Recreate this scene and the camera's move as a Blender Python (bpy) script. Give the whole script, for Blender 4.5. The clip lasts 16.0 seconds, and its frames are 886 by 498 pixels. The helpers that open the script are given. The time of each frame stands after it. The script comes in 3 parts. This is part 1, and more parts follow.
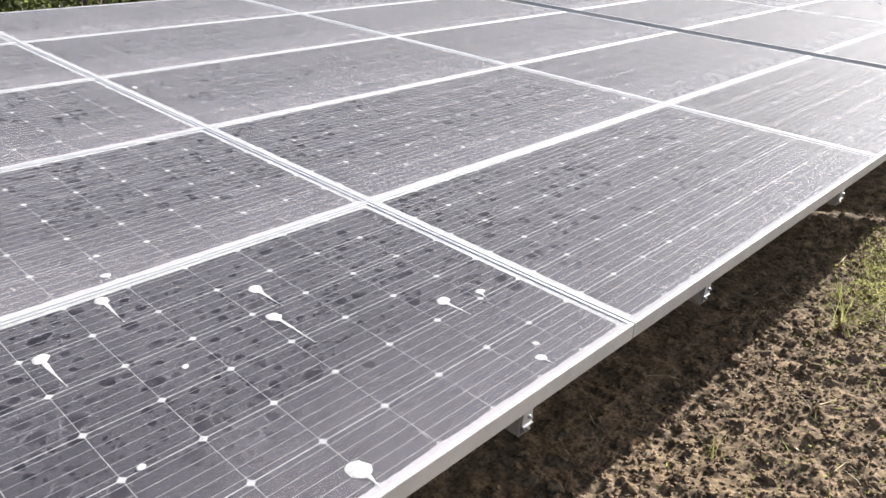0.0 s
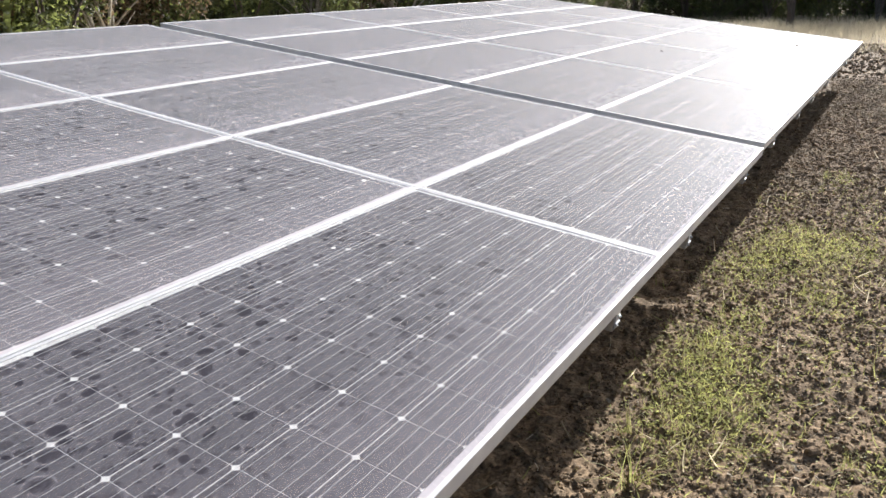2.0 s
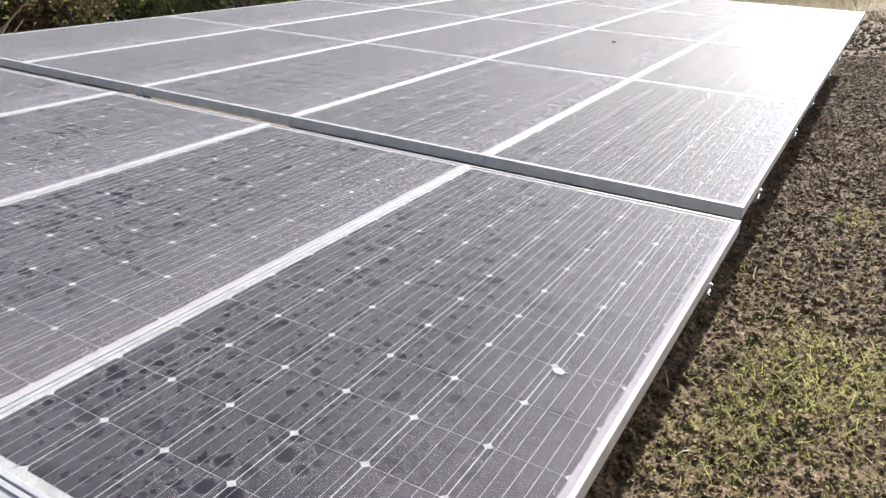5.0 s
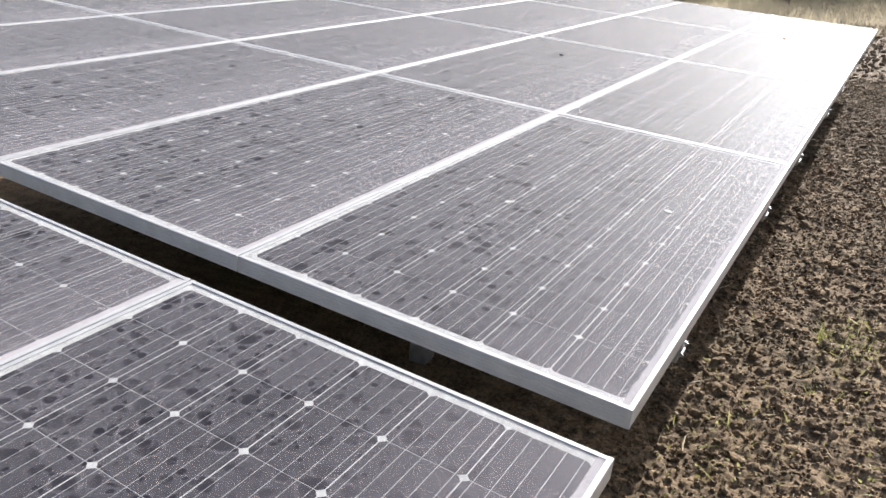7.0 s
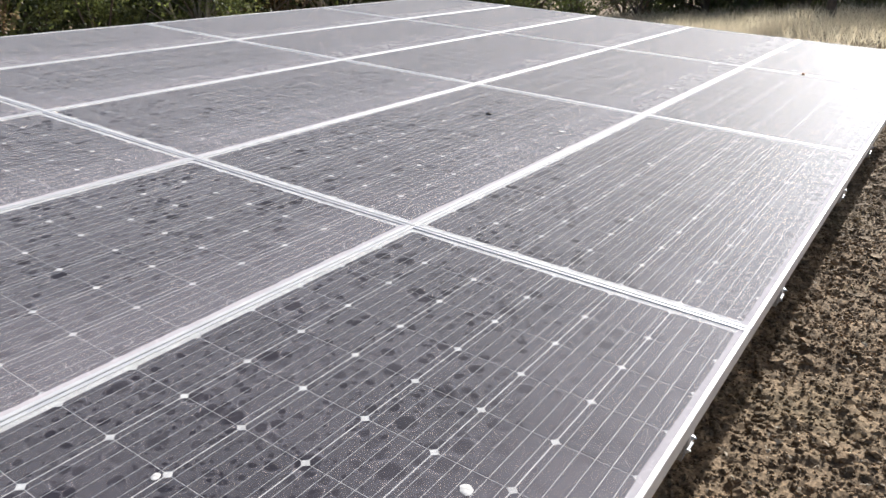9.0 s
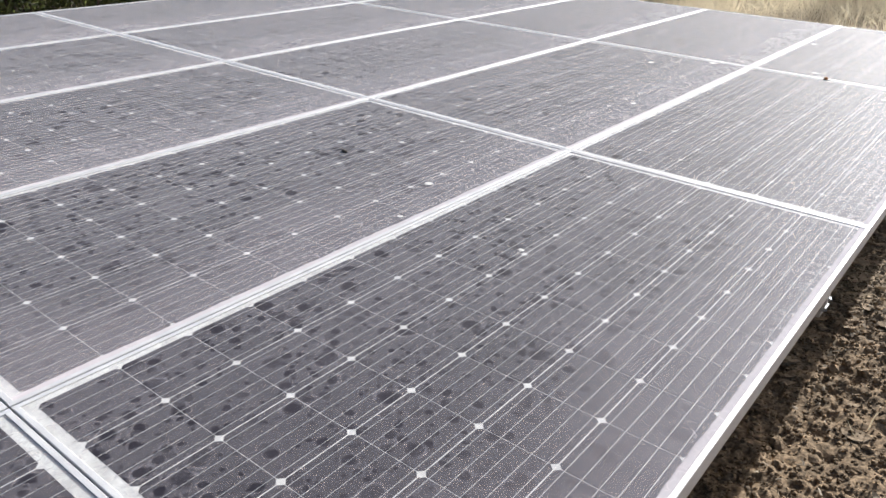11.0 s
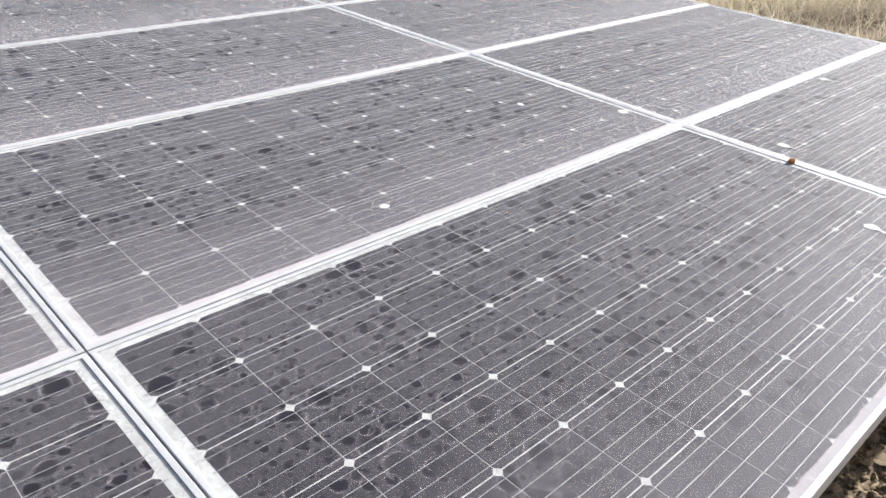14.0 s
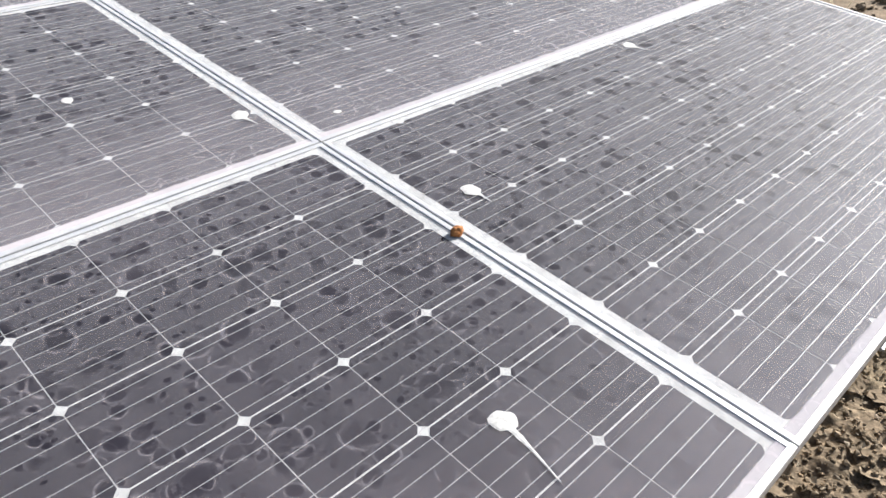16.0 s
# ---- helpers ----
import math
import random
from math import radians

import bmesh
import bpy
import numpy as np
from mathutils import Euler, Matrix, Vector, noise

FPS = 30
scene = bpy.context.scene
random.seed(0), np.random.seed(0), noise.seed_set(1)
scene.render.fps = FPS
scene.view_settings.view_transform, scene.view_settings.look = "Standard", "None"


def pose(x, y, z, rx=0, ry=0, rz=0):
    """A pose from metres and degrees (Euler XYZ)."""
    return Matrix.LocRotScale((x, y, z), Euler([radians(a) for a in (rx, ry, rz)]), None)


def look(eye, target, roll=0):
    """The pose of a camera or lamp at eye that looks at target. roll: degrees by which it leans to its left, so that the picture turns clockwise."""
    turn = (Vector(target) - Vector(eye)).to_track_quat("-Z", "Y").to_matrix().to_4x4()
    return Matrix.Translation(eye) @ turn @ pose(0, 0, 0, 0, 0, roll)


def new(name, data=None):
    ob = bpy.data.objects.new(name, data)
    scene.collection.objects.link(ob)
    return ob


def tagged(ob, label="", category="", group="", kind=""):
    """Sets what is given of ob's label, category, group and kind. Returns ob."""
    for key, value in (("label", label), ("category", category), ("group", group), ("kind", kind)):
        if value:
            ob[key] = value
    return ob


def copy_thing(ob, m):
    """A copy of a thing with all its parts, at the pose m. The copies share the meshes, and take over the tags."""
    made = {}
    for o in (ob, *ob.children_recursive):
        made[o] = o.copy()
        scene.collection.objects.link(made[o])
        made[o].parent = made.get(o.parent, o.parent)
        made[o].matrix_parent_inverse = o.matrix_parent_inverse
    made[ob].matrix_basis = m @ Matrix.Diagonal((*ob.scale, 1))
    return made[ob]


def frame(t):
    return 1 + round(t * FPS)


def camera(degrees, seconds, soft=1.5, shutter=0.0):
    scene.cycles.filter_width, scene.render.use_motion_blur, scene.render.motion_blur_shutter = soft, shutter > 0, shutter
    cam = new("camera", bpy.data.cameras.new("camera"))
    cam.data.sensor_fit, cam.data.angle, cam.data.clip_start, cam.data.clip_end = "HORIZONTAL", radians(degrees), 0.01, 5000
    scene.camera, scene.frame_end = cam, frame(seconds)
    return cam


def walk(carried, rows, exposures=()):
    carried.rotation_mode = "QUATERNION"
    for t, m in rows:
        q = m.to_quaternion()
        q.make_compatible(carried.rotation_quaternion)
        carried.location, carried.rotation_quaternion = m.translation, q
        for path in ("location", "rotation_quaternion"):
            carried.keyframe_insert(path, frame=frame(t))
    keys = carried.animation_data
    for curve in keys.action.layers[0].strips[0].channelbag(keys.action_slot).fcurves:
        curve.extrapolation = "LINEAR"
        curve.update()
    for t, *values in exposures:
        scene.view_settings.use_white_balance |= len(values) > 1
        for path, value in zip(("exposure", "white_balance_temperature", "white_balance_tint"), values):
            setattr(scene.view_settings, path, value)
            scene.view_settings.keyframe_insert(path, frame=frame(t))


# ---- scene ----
cam = camera(60.89, 16.0, soft=1.5)
PATH = [
    (0.0, pose(0.854, -1.507, 1.426, 69.26, 3.16, 43.86)),
    (0.5, pose(0.811, -1.240, 1.426, 69.20, 0.79, 36.06)),
    (1.0, pose(0.748, -0.969, 1.416, 69.18, 3.34, 30.91)),
    (1.5, pose(0.712, -0.711, 1.449, 71.63, 3.06, 32.26)),
    (2.0, pose(0.638, -0.459, 1.434, 71.29, 2.16, 31.17)),
    (2.5, pose(0.522, -0.185, 1.440, 71.55, 4.53, 29.54)),
    (3.0, pose(0.469, 0.150, 1.411, 71.91, 5.50, 31.49)),
    (3.5, pose(0.451, 0.445, 1.415, 70.12, 4.54, 30.95)),
    (4.0, pose(0.359, 0.809, 1.414, 71.51, 5.12, 28.13)),
    (4.5, pose(0.360, 1.097, 1.400, 70.68, 5.28, 27.13)),
    (4.7, pose(0.391, 1.239, 1.398, 70.31, 5.75, 29.13)),
    (7.0, pose(0.326, 2.895, 1.350, 69.44, 2.25, 31.06)),
    (7.5, pose(0.279, 3.198, 1.362, 68.85, 2.14, 31.66)),
    (8.0, pose(0.321, 3.584, 1.371, 69.94, 2.85, 34.45)),
    (8.5, pose(0.342, 3.942, 1.369, 70.75, 3.48, 35.06)),
    (9.0, pose(0.345, 4.329, 1.384, 70.95, 4.04, 34.37)),
    (9.2, pose(0.349, 4.480, 1.378, 71.68, 3.89, 34.88)),
    (11.5, pose(0.353, 6.030, 1.392, 68.76, 4.59, 38.99)),
    (12.0, pose(0.349, 6.393, 1.400, 68.28, 2.92, 38.78)),
    (12.5, pose(0.417, 6.691, 1.409, 68.03, 2.79, 42.17)),
    (13.0, pose(0.330, 7.028, 1.404, 67.64, 3.17, 42.43)),
    (13.5, pose(0.236, 7.323, 1.384, 67.38, 4.55, 41.19)),
    (14.0, pose(0.263, 7.713, 1.387, 66.22, 2.22, 46.37)),
    (14.5, pose(0.236, 8.045, 1.339, 62.27, 0.67, 44.59)),
    (15.0, pose(0.200, 8.449, 1.318, 58.77, 1.75, 41.70)),
    (15.5, pose(0.215, 8.794, 1.329, 59.89, 1.53, 44.05)),
    (16.0, pose(0.162, 9.171, 1.305, 59.14, 0.90, 44.65)),
]
walk(cam, PATH, exposures=[(0.0, 1.22, 6050, 11.0), (1.5, 1.13, 6050, 11.0), (4.5, 1.00, 6050, 11.0), (9.0, 0.95, 6050, 11.0), (12.5, 0.96, 6050, 10.2), (14.8, 1.14, 6050, 9.8), (16.0, 1.14, 6050, 9.8)])

# ---- light ----
SUN_DIR = Vector((0.235, 2.0, 0.966)).normalized()
SUN_EL = math.asin(SUN_DIR.z)
SUN_AZ = math.atan2(SUN_DIR.x, SUN_DIR.y)
world = bpy.data.worlds.new("sky")
scene.world = world
world.use_nodes = True
wn = world.node_tree.nodes
sky = wn.new("ShaderNodeTexSky")
sky.sky_type = "NISHITA"
sky.sun_disc = False
sky.sun_elevation = SUN_EL
sky.sun_rotation = SUN_AZ
sky.dust_density = 6.0
sky.air_density = 1.0
wn["Background"].inputs["Strength"].default_value = 0.080
world.node_tree.links.new(sky.outputs[0], wn["Background"].inputs["Color"])
sun = new("sun", bpy.data.lights.new("sun", "SUN"))
sun.data.energy = 4.7
sun.data.angle = radians(0.53)
sun.data.color = (1.0, 0.965, 0.92)
sun.matrix_world = look(SUN_DIR * 50, (0, 0, 0))


# ---- materials ----
class Nodes:
    """Short-hand for building one material's node tree."""

    def __init__(self, name):
        self.mat = bpy.data.materials.new(name)
        self.mat.use_nodes = True
        self.tree = self.mat.node_tree
        self.tree.nodes.clear()
        self.out = self.tree.nodes.new("ShaderNodeOutputMaterial")

    def n(self, kind, ins=None, **props):
        node = self.tree.nodes.new("ShaderNode" + kind)
        if "operation" in props:
            node.operation = props["operation"]
        if "use_clamp" in props:
            node.use_clamp = props["use_clamp"]
        if "interpolation_type" in props:
            node.interpolation_type = props["interpolation_type"]
        if "data_type" in props:
            node.data_type = props["data_type"]
        if "wave_type" in props:
            node.wave_type = props["wave_type"]
        if "bands_direction" in props:
            node.bands_direction = props["bands_direction"]
        if "voronoi_dimensions" in props:
            node.voronoi_dimensions = props["voronoi_dimensions"]
        for k, v in (ins or {}).items():
            if hasattr(v, "is_output"):
                self.tree.links.new(v, node.inputs[k])
            else:
                node.inputs[k].default_value = v
        return node

    def math(self, op, a, b=0.0, c=0.0, clamp=False):
        return self.n("Math", {0: a, 1: b, 2: c}, operation=op, use_clamp=clamp).outputs[0]

    def ramp(self, fac, a, b, lo=0.0, hi=1.0):
        return self.n("MapRange", {0: fac, 1: a, 2: b, 3: lo, 4: hi}, interpolation_type="SMOOTHSTEP").outputs[0]

    def noise(self, vec, scale, detail=4.0, rough=0.55):
        return self.n("TexNoise", {"Vector": vec, "Scale": scale, "Detail": detail, "Roughness": rough}).outputs[0]

    def mix(self, fac, a, b):
        node = self.n("Mix", data_type="RGBA")
        for k, v in ((0, fac), (6, a), (7, b)):
            if hasattr(v, "is_output"):
                self.tree.links.new(v, node.inputs[k])
            else:
                node.inputs[k].default_value = v
        return node.outputs[2]

    def bump(self, height, strength=0.3, distance=0.01):
        return self.n("Bump", {"Height": height, "Strength": strength, "Distance": distance}).outputs[0]

    def done(self, shader):
        self.tree.links.new(shader, self.out.inputs[0])
        return self.mat


def rgb(r, g, b):
    return (r, g, b, 1.0)


def plain(name, dark, light, rough=0.6, metal=0.0, scale=30.0, bump=0.15, spread=0.0, fine=200.0, spec=0.5):
    """A surface with two scales of variation and a fine relief."""
    m = Nodes(name)
    co = m.n("TexCoord").outputs["Object"]
    info = m.n("ObjectInfo").outputs["Random"]
    big = m.noise(co, scale, 4)
    small = m.noise(co, fine, 3)
    v = m.math("ADD", m.math("MULTIPLY", big, 0.65), m.math("MULTIPLY", small, 0.35))
    if spread:
        v = m.math("ADD", v, m.math("MULTIPLY", m.math("SUBTRACT", info, 0.5), spread))
    col = m.mix(m.ramp(v, 0.3, 0.7), rgb(*dark), rgb(*light))
    r = m.ramp(small, 0.2, 0.8, max(rough - 0.1, 0.02), min(rough + 0.1, 1.0))
    p = m.n("BsdfPrincipled", {"Base Color": col, "Roughness": r, "Metallic": metal, "Specular IOR Level": spec, "Normal": m.bump(small, bump, 0.002)})
    return m.done(p.outputs[0])


ALU = plain("anodised_aluminium", (0.42, 0.42, 0.425), (0.55, 0.55, 0.545), 0.5, 0.15, 14, 0.15, 0.12, 260)
STEEL = plain("galvanised_steel", (0.30, 0.31, 0.32), (0.52, 0.53, 0.54), 0.5, 0.7, 25, 0.2, 0.1)
BACKSHEET = plain("white_backsheet", (0.35, 0.345, 0.335), (0.53, 0.525, 0.515), 0.7, 0, 26, 0.05, spec=0.05)
RIBBON = plain("tinned_ribbon", (0.30, 0.30, 0.30), (0.43, 0.43, 0.43), 0.55, 0.35, 50, 0.05, spec=0.1)
RUST = plain("rusty_iron", (0.20, 0.07, 0.02), (0.52, 0.22, 0.06), 0.85, 0.1, 90, 0.4)
DROPPING = plain("dried_dropping", (0.36, 0.35, 0.33), (0.60, 0.59, 0.56), 0.9, 0, 90, 0.4)
DARK_LUMP = plain("dark_matte", (0.02, 0.017, 0.014), (0.06, 0.05, 0.04), 0.9, 0, 90, 0.5)
PALE_BARK = plain("pale_bark", (0.22, 0.19, 0.14), (0.50, 0.45, 0.36), 0.9, 0, 18, 0.5, 0.3, 120)
BARK = plain("bark", (0.06, 0.045, 0.035), (0.20, 0.16, 0.12), 0.9, 0, 18, 0.6, 0.3, 120)
WHITE_WALL = plain("white_painted_boards", (0.70, 0.70, 0.69), (0.82, 0.82, 0.81), 0.6, 0, 3, 0.1, 0.1, 60)
GREY_PAINT = plain("grey_paint", (0.32, 0.33, 0.34), (0.42, 0.43, 0.44), 0.6, 0, 4, 0.1)
ROOF_SHEET = plain("weathered_roof_sheet", (0.25, 0.25, 0.25), (0.42, 0.41, 0.40), 0.5, 0.4, 3, 0.1)


def cell_material():
    m = Nodes("silicon_cell")
    co = m.n("TexCoord").outputs["Object"]
    rnd = m.n("ObjectInfo").outputs["Random"]
    n = m.noise(co, 25, 3)
    v = m.math("ADD", m.math("MULTIPLY", rnd, 0.7), m.math("MULTIPLY", n, 0.3))
    col = m.mix(v, rgb(0.012, 0.011, 0.017), rgb(0.026, 0.023, 0.031))
    p = m.n("BsdfPrincipled", {"Base Color": col, "Roughness": m.ramp(n, 0.2, 0.8, 0.55, 0.7), "Specular IOR Level": 0.06})
    return m.done(p.outputs[0])


def glass_material():
    """Low-iron glass under a film of dust, with the round marks of dried drops washed out of it."""
    m = Nodes("dusty_glass")
    tc = m.n("TexCoord").outputs["Object"]
    rnd = m.n("ObjectInfo").outputs["Random"]
    off = m.n("CombineXYZ", {0: m.math("MULTIPLY", rnd, 37.0), 1: m.math("MULTIPLY", rnd, 91.0), 2: 0.0}).outputs[0]
    co = m.n("VectorMath", {0: tc, 1: off}, operation="ADD").outputs[0]
    warp = m.n("TexNoise", {"Vector": co, "Scale": 22.0, "Detail": 3.0}).outputs[1]
    wv = m.n("VectorMath", {0: warp, 1: (0.5, 0.5, 0.5)}, operation="SUBTRACT").outputs[0]
    wv = m.n("VectorMath", {0: wv, "Scale": 0.022}, operation="SCALE").outputs[0]
    cw = m.n("VectorMath", {0: co, 1: wv}, operation="ADD").outputs[0]
    big = m.noise(co, 2.2, 4, 0.6)
    mid = m.noise(co, 11, 4, 0.6)
    fine = m.noise(co, 70, 3, 0.6)
    spots = None
    rims = None
    for scale, keep, radius in ((16.0, 0.44, 0.44), (30.0, 0.36, 0.46), (58.0, 0.46, 0.40)):
        vo = m.n("TexVoronoi", {"Vector": cw, "Scale": scale, "Randomness": 1.0}, voronoi_dimensions="2D")
        sep = m.n("SeparateColor", {0: vo.outputs["Color"]})
        on = m.ramp(m.math("ADD", sep.outputs[0], m.math("MULTIPLY", m.math("SUBTRACT", mid, 0.5), 0.9)), keep, keep + 0.08)
        size = m.math("MULTIPLY", m.ramp(sep.outputs[1], 0, 1, 0.35, 1.0), radius)
        q = m.math("DIVIDE", vo.outputs["Distance"], size)
        s = m.math("MULTIPLY", m.ramp(q, 0.60, 1.02, 1.0, 0.0), on)
        s = m.math("MULTIPLY", s, m.ramp(sep.outputs[2], 0, 1, 0.40, 1.0))
        rim = m.math("MULTIPLY", m.math("MULTIPLY", m.ramp(q, 0.88, 1.04), m.ramp(q, 1.04, 1.22, 1.0, 0.0)), on)
        rim = m.math("MULTIPLY", rim, 1.0 if scale < 50 else 0.3)
        spots = s if spots is None else m.math("MAXIMUM", spots, s)
        rims = rim if rims is None else m.math("MAXIMUM", rims, rim)
    # thin pale web left where the water film drew back
    web = m.math("ABSOLUTE", m.math("SUBTRACT", m.noise(cw, 34, 3, 0.6), 0.5))
    web = m.math("MULTIPLY", m.ramp(web, 0.0, 0.035, 1.0, 0.0), m.ramp(mid, 0.42, 0.62))
    # thicker dust where water stands and dries along the lower rim
    sx = m.n("SeparateXYZ", {0: tc})
    low = m.math("ADD", sx.outputs[0], m.math("MULTIPLY", m.math("SUBTRACT", mid, 0.5), 0.014))
    band = m.ramp(low, -0.10, -0.022)
    crust = m.ramp(low, -0.0275, -0.0235)
    # silt over the low half, with sunward glare painted in as extra dust
    silt_glare = m.ramp(m.math("ADD", sx.outputs[0], m.math("MULTIPLY", m.math("SUBTRACT", big, 0.5), 0.35)), -0.46, -0.05)
    spots = m.math("MULTIPLY", spots, m.math("SUBTRACT", 1.0, m.math("MULTIPLY", silt_glare, 0.45)))
    rims = m.math("MULTIPLY", rims, m.math("SUBTRACT", 1.0, m.math("MULTIPLY", silt_glare, 0.45)))
    dust = m.math("MULTIPLY", m.ramp(big, 0.25, 0.75, 0.75, 1.25), m.ramp(fine, 0.2, 0.8, 0.96, 1.04))
    run = m.n("VectorMath", {0: co, 1: (0.9, 7.0, 1.0)}, operation="MULTIPLY").outputs[0]
    dust = m.math("MULTIPLY", dust, m.ramp(m.noise(run, 1.3, 4, 0.6), 0.32, 0.62, 0.55, 1.15))
    dust = m.math("MULTIPLY", dust, DUST)
    dust = m.math("MULTIPLY", dust, m.math("SUBTRACT", 1.0, m.math("MULTIPLY", spots, 0.93)))
    dust = m.math("ADD", dust, m.math("MULTIPLY", m.math("MULTIPLY", rims, m.ramp(m.noise(co, 45, 3), 0.40, 0.58)), 0.20))
    dust = m.math("ADD", dust, m.math("MULTIPLY", web, 0.055))
    dust = m.math("ADD", dust, m.math("MULTIPLY", band, 0.03))
    dust = m.math("ADD", dust, m.math("MULTIPLY", silt_glare, 0.135))
    dust = m.math("ADD", dust, m.math("MULTIPLY", crust, 0.5), clamp=True)
    film = m.n("BsdfDiffuse", {"Color": rgb(0.63, 0.57, 0.58), "Roughness": 0.6})
    clear = m.n("BsdfTransparent", {"Color": rgb(0.96, 0.97, 0.96)})
    body = m.n("MixShader", {0: dust, 1: clear.outputs[0], 2: film.outputs[0]})
    # dust scatters forward, the more the flatter one looks along it; the clean glass shines by Fresnel
    facing = m.n("LayerWeight", {"Blend": 0.5}).outputs["Facing"]
    veil = m.math("MULTIPLY", m.math("POWER", facing, HAZE_POWER), HAZE)
    veil = m.math("MULTIPLY", veil, m.math("SUBTRACT", 1.0, m.math("MULTIPLY", spots, 0.90)))
    haze = m.n("BsdfGlossy", {"Color": rgb(0.68, 0.67, 0.68), "Roughness": HAZE_ROUGH})
    shine = m.n("BsdfGlossy", {"Color": rgb(1, 1, 1), "Roughness": SHINE_ROUGH})
    fres = m.n("Fresnel", {"IOR": 1.45})
    hazy = m.n("MixShader", {0: veil, 1: body.outputs[0], 2: haze.outputs[0]})
    both = m.n("MixShader", {0: m.math("MULTIPLY", fres.outputs[0], GLOSS), 1: hazy.outputs[0], 2: shine.outputs[0]})
    return m.done(both.outputs[0])


DUST, HAZE, HAZE_POWER, HAZE_ROUGH, GLOSS, SHINE_ROUGH = 0.046, 0.285, 1.35, 0.93, 0.012, 0.40
CELL = cell_material()
GLASS = glass_material()


def soil_material():
    m = Nodes("dry_soil")
    co = m.n("NewGeometry").outputs["Position"]
    big = m.noise(co, 0.7, 4)
    mid = m.noise(co, 9, 5, 0.65)
    fine = m.noise(co, 80, 5, 0.7)
    grit = m.n("TexVoronoi", {"Vector": co, "Scale": 55.0}).outputs["Distance"]
    v = m.math("ADD", m.math("MULTIPLY", mid, 0.35), m.math("MULTIPLY", fine, 0.65))
    # dark tilled earth along most of the row, paler dried earth towards its end
    c1 = m.mix(m.ramp(v, 0.34, 0.66), rgb(0.058, 0.043, 0.027), rgb(0.34, 0.245, 0.150))
    c2 = m.mix(m.ramp(v, 0.34, 0.66), rgb(0.075, 0.056, 0.037), rgb(0.35, 0.265, 0.172))
    yy = m.math("ADD", m.n("SeparateXYZ", {0: co}).outputs[1], m.math("MULTIPLY", m.math("SUBTRACT", big, 0.5), 3.0))
    pale = m.ramp(yy, 7.8, 10.2)
    pale = m.math("MULTIPLY", pale, m.ramp(yy, 11.5, 13.5, 1.0, 0.25))
    col = m.mix(pale, c1, c2)
    col = m.mix(m.ramp(big, 0.5, 0.75, 0.0, 0.35), col, rgb(0.16, 0.15, 0.08))
    h = m.math("ADD", m.math("MULTIPLY", fine, 0.6), m.math("MULTIPLY", grit, 0.5))
    p = m.n("BsdfPrincipled", {"Base Color": col, "Roughness": 0.95, "Specular IOR Level": 0.15, "Normal": m.bump(h, 0.8, 0.006)})
    return m.done(p.outputs[0])


def leafy(name, a, b, c, trans=0.35, rough=0.5, glow=(0.35, 0.40, 0.06)):
    """Leaves that let some light through, each one a little different."""
    m = Nodes(name)
    isl = m.n("NewGeometry").outputs["Random Per Island"]
    co = m.n("TexCoord").outputs["Object"]
    col = m.mix(isl, rgb(*a), rgb(*b))
    col = m.mix(m.ramp(m.noise(co, 1.6, 3), 0.5, 0.75), col, rgb(*c))
    p = m.n("BsdfPrincipled", {"Base Color": col, "Roughness": rough, "Specular IOR Level": 0.3})
    t = m.n("BsdfTranslucent", {"Color": m.mix(0.35, col, rgb(*glow))})
    mx = m.n("MixShader", {0: trans, 1: p.outputs[0], 2: t.outputs[0]})
    return m.done(mx.outputs[0])


SOIL = soil_material()
LEAF_GREEN = leafy("green_leaves", (0.085, 0.105, 0.05), (0.22, 0.235, 0.11), (0.19, 0.17, 0.08), 0.5)
LEAF_DARK = leafy("dark_leaves", (0.045, 0.060, 0.034), (0.12, 0.135, 0.075), (0.12, 0.11, 0.075), 0.45)
LEAF_RUST = leafy("withered_leaves", (0.13, 0.09, 0.055), (0.28, 0.20, 0.12), (0.11, 0.11, 0.06), 0.4, 0.6, (0.38, 0.27, 0.14))
WEED = leafy("weed_leaves", (0.18, 0.18, 0.06), (0.54, 0.53, 0.21), (0.38, 0.32, 0.18), 0.45, 0.6, (0.58, 0.60, 0.20))
STRAW = leafy("dry_grass", (0.52, 0.46, 0.32), (0.82, 0.74, 0.57), (0.60, 0.53, 0.38), 0.45, 0.7, (0.6, 0.5, 0.3))
LITTER = leafy("dead_leaf_litter", (0.12, 0.085, 0.05), (0.48, 0.41, 0.30), (0.20, 0.15, 0.10), 0.15, 0.85, (0.4, 0.28, 0.16))


# ---- mesh helpers ----
def mesh_of(name, verts, faces, mats=(), smooth=False, ids=None):
    me = bpy.data.meshes.new(name)
    me.from_pydata([tuple(v) for v in verts], [], [tuple(f) for f in faces])
    for mat in mats:
        me.materials.append(mat)
    if ids is not None:
        me.polygons.foreach_set("material_index", ids)
    if smooth:
        me.polygons.foreach_set("use_smooth", [True] * len(me.polygons))
    me.update()
    return me


def part(name, data, material, parent, label=""):
    """One mesh object under a thing, from a bmesh or a finished mesh."""
    if isinstance(data, bmesh.types.BMesh):
        me = bpy.data.meshes.new(name)
        data.to_mesh(me)
        data.free()
        data = me
    if material and not data.materials:
        data.materials.append(material)
    ob = new(name, data)
    ob.parent = parent
    if label:
        ob["label"] = label
    return ob


def thing(name, label, category, group="", kind=""):
    return tagged(new(name), label, category, group, kind)


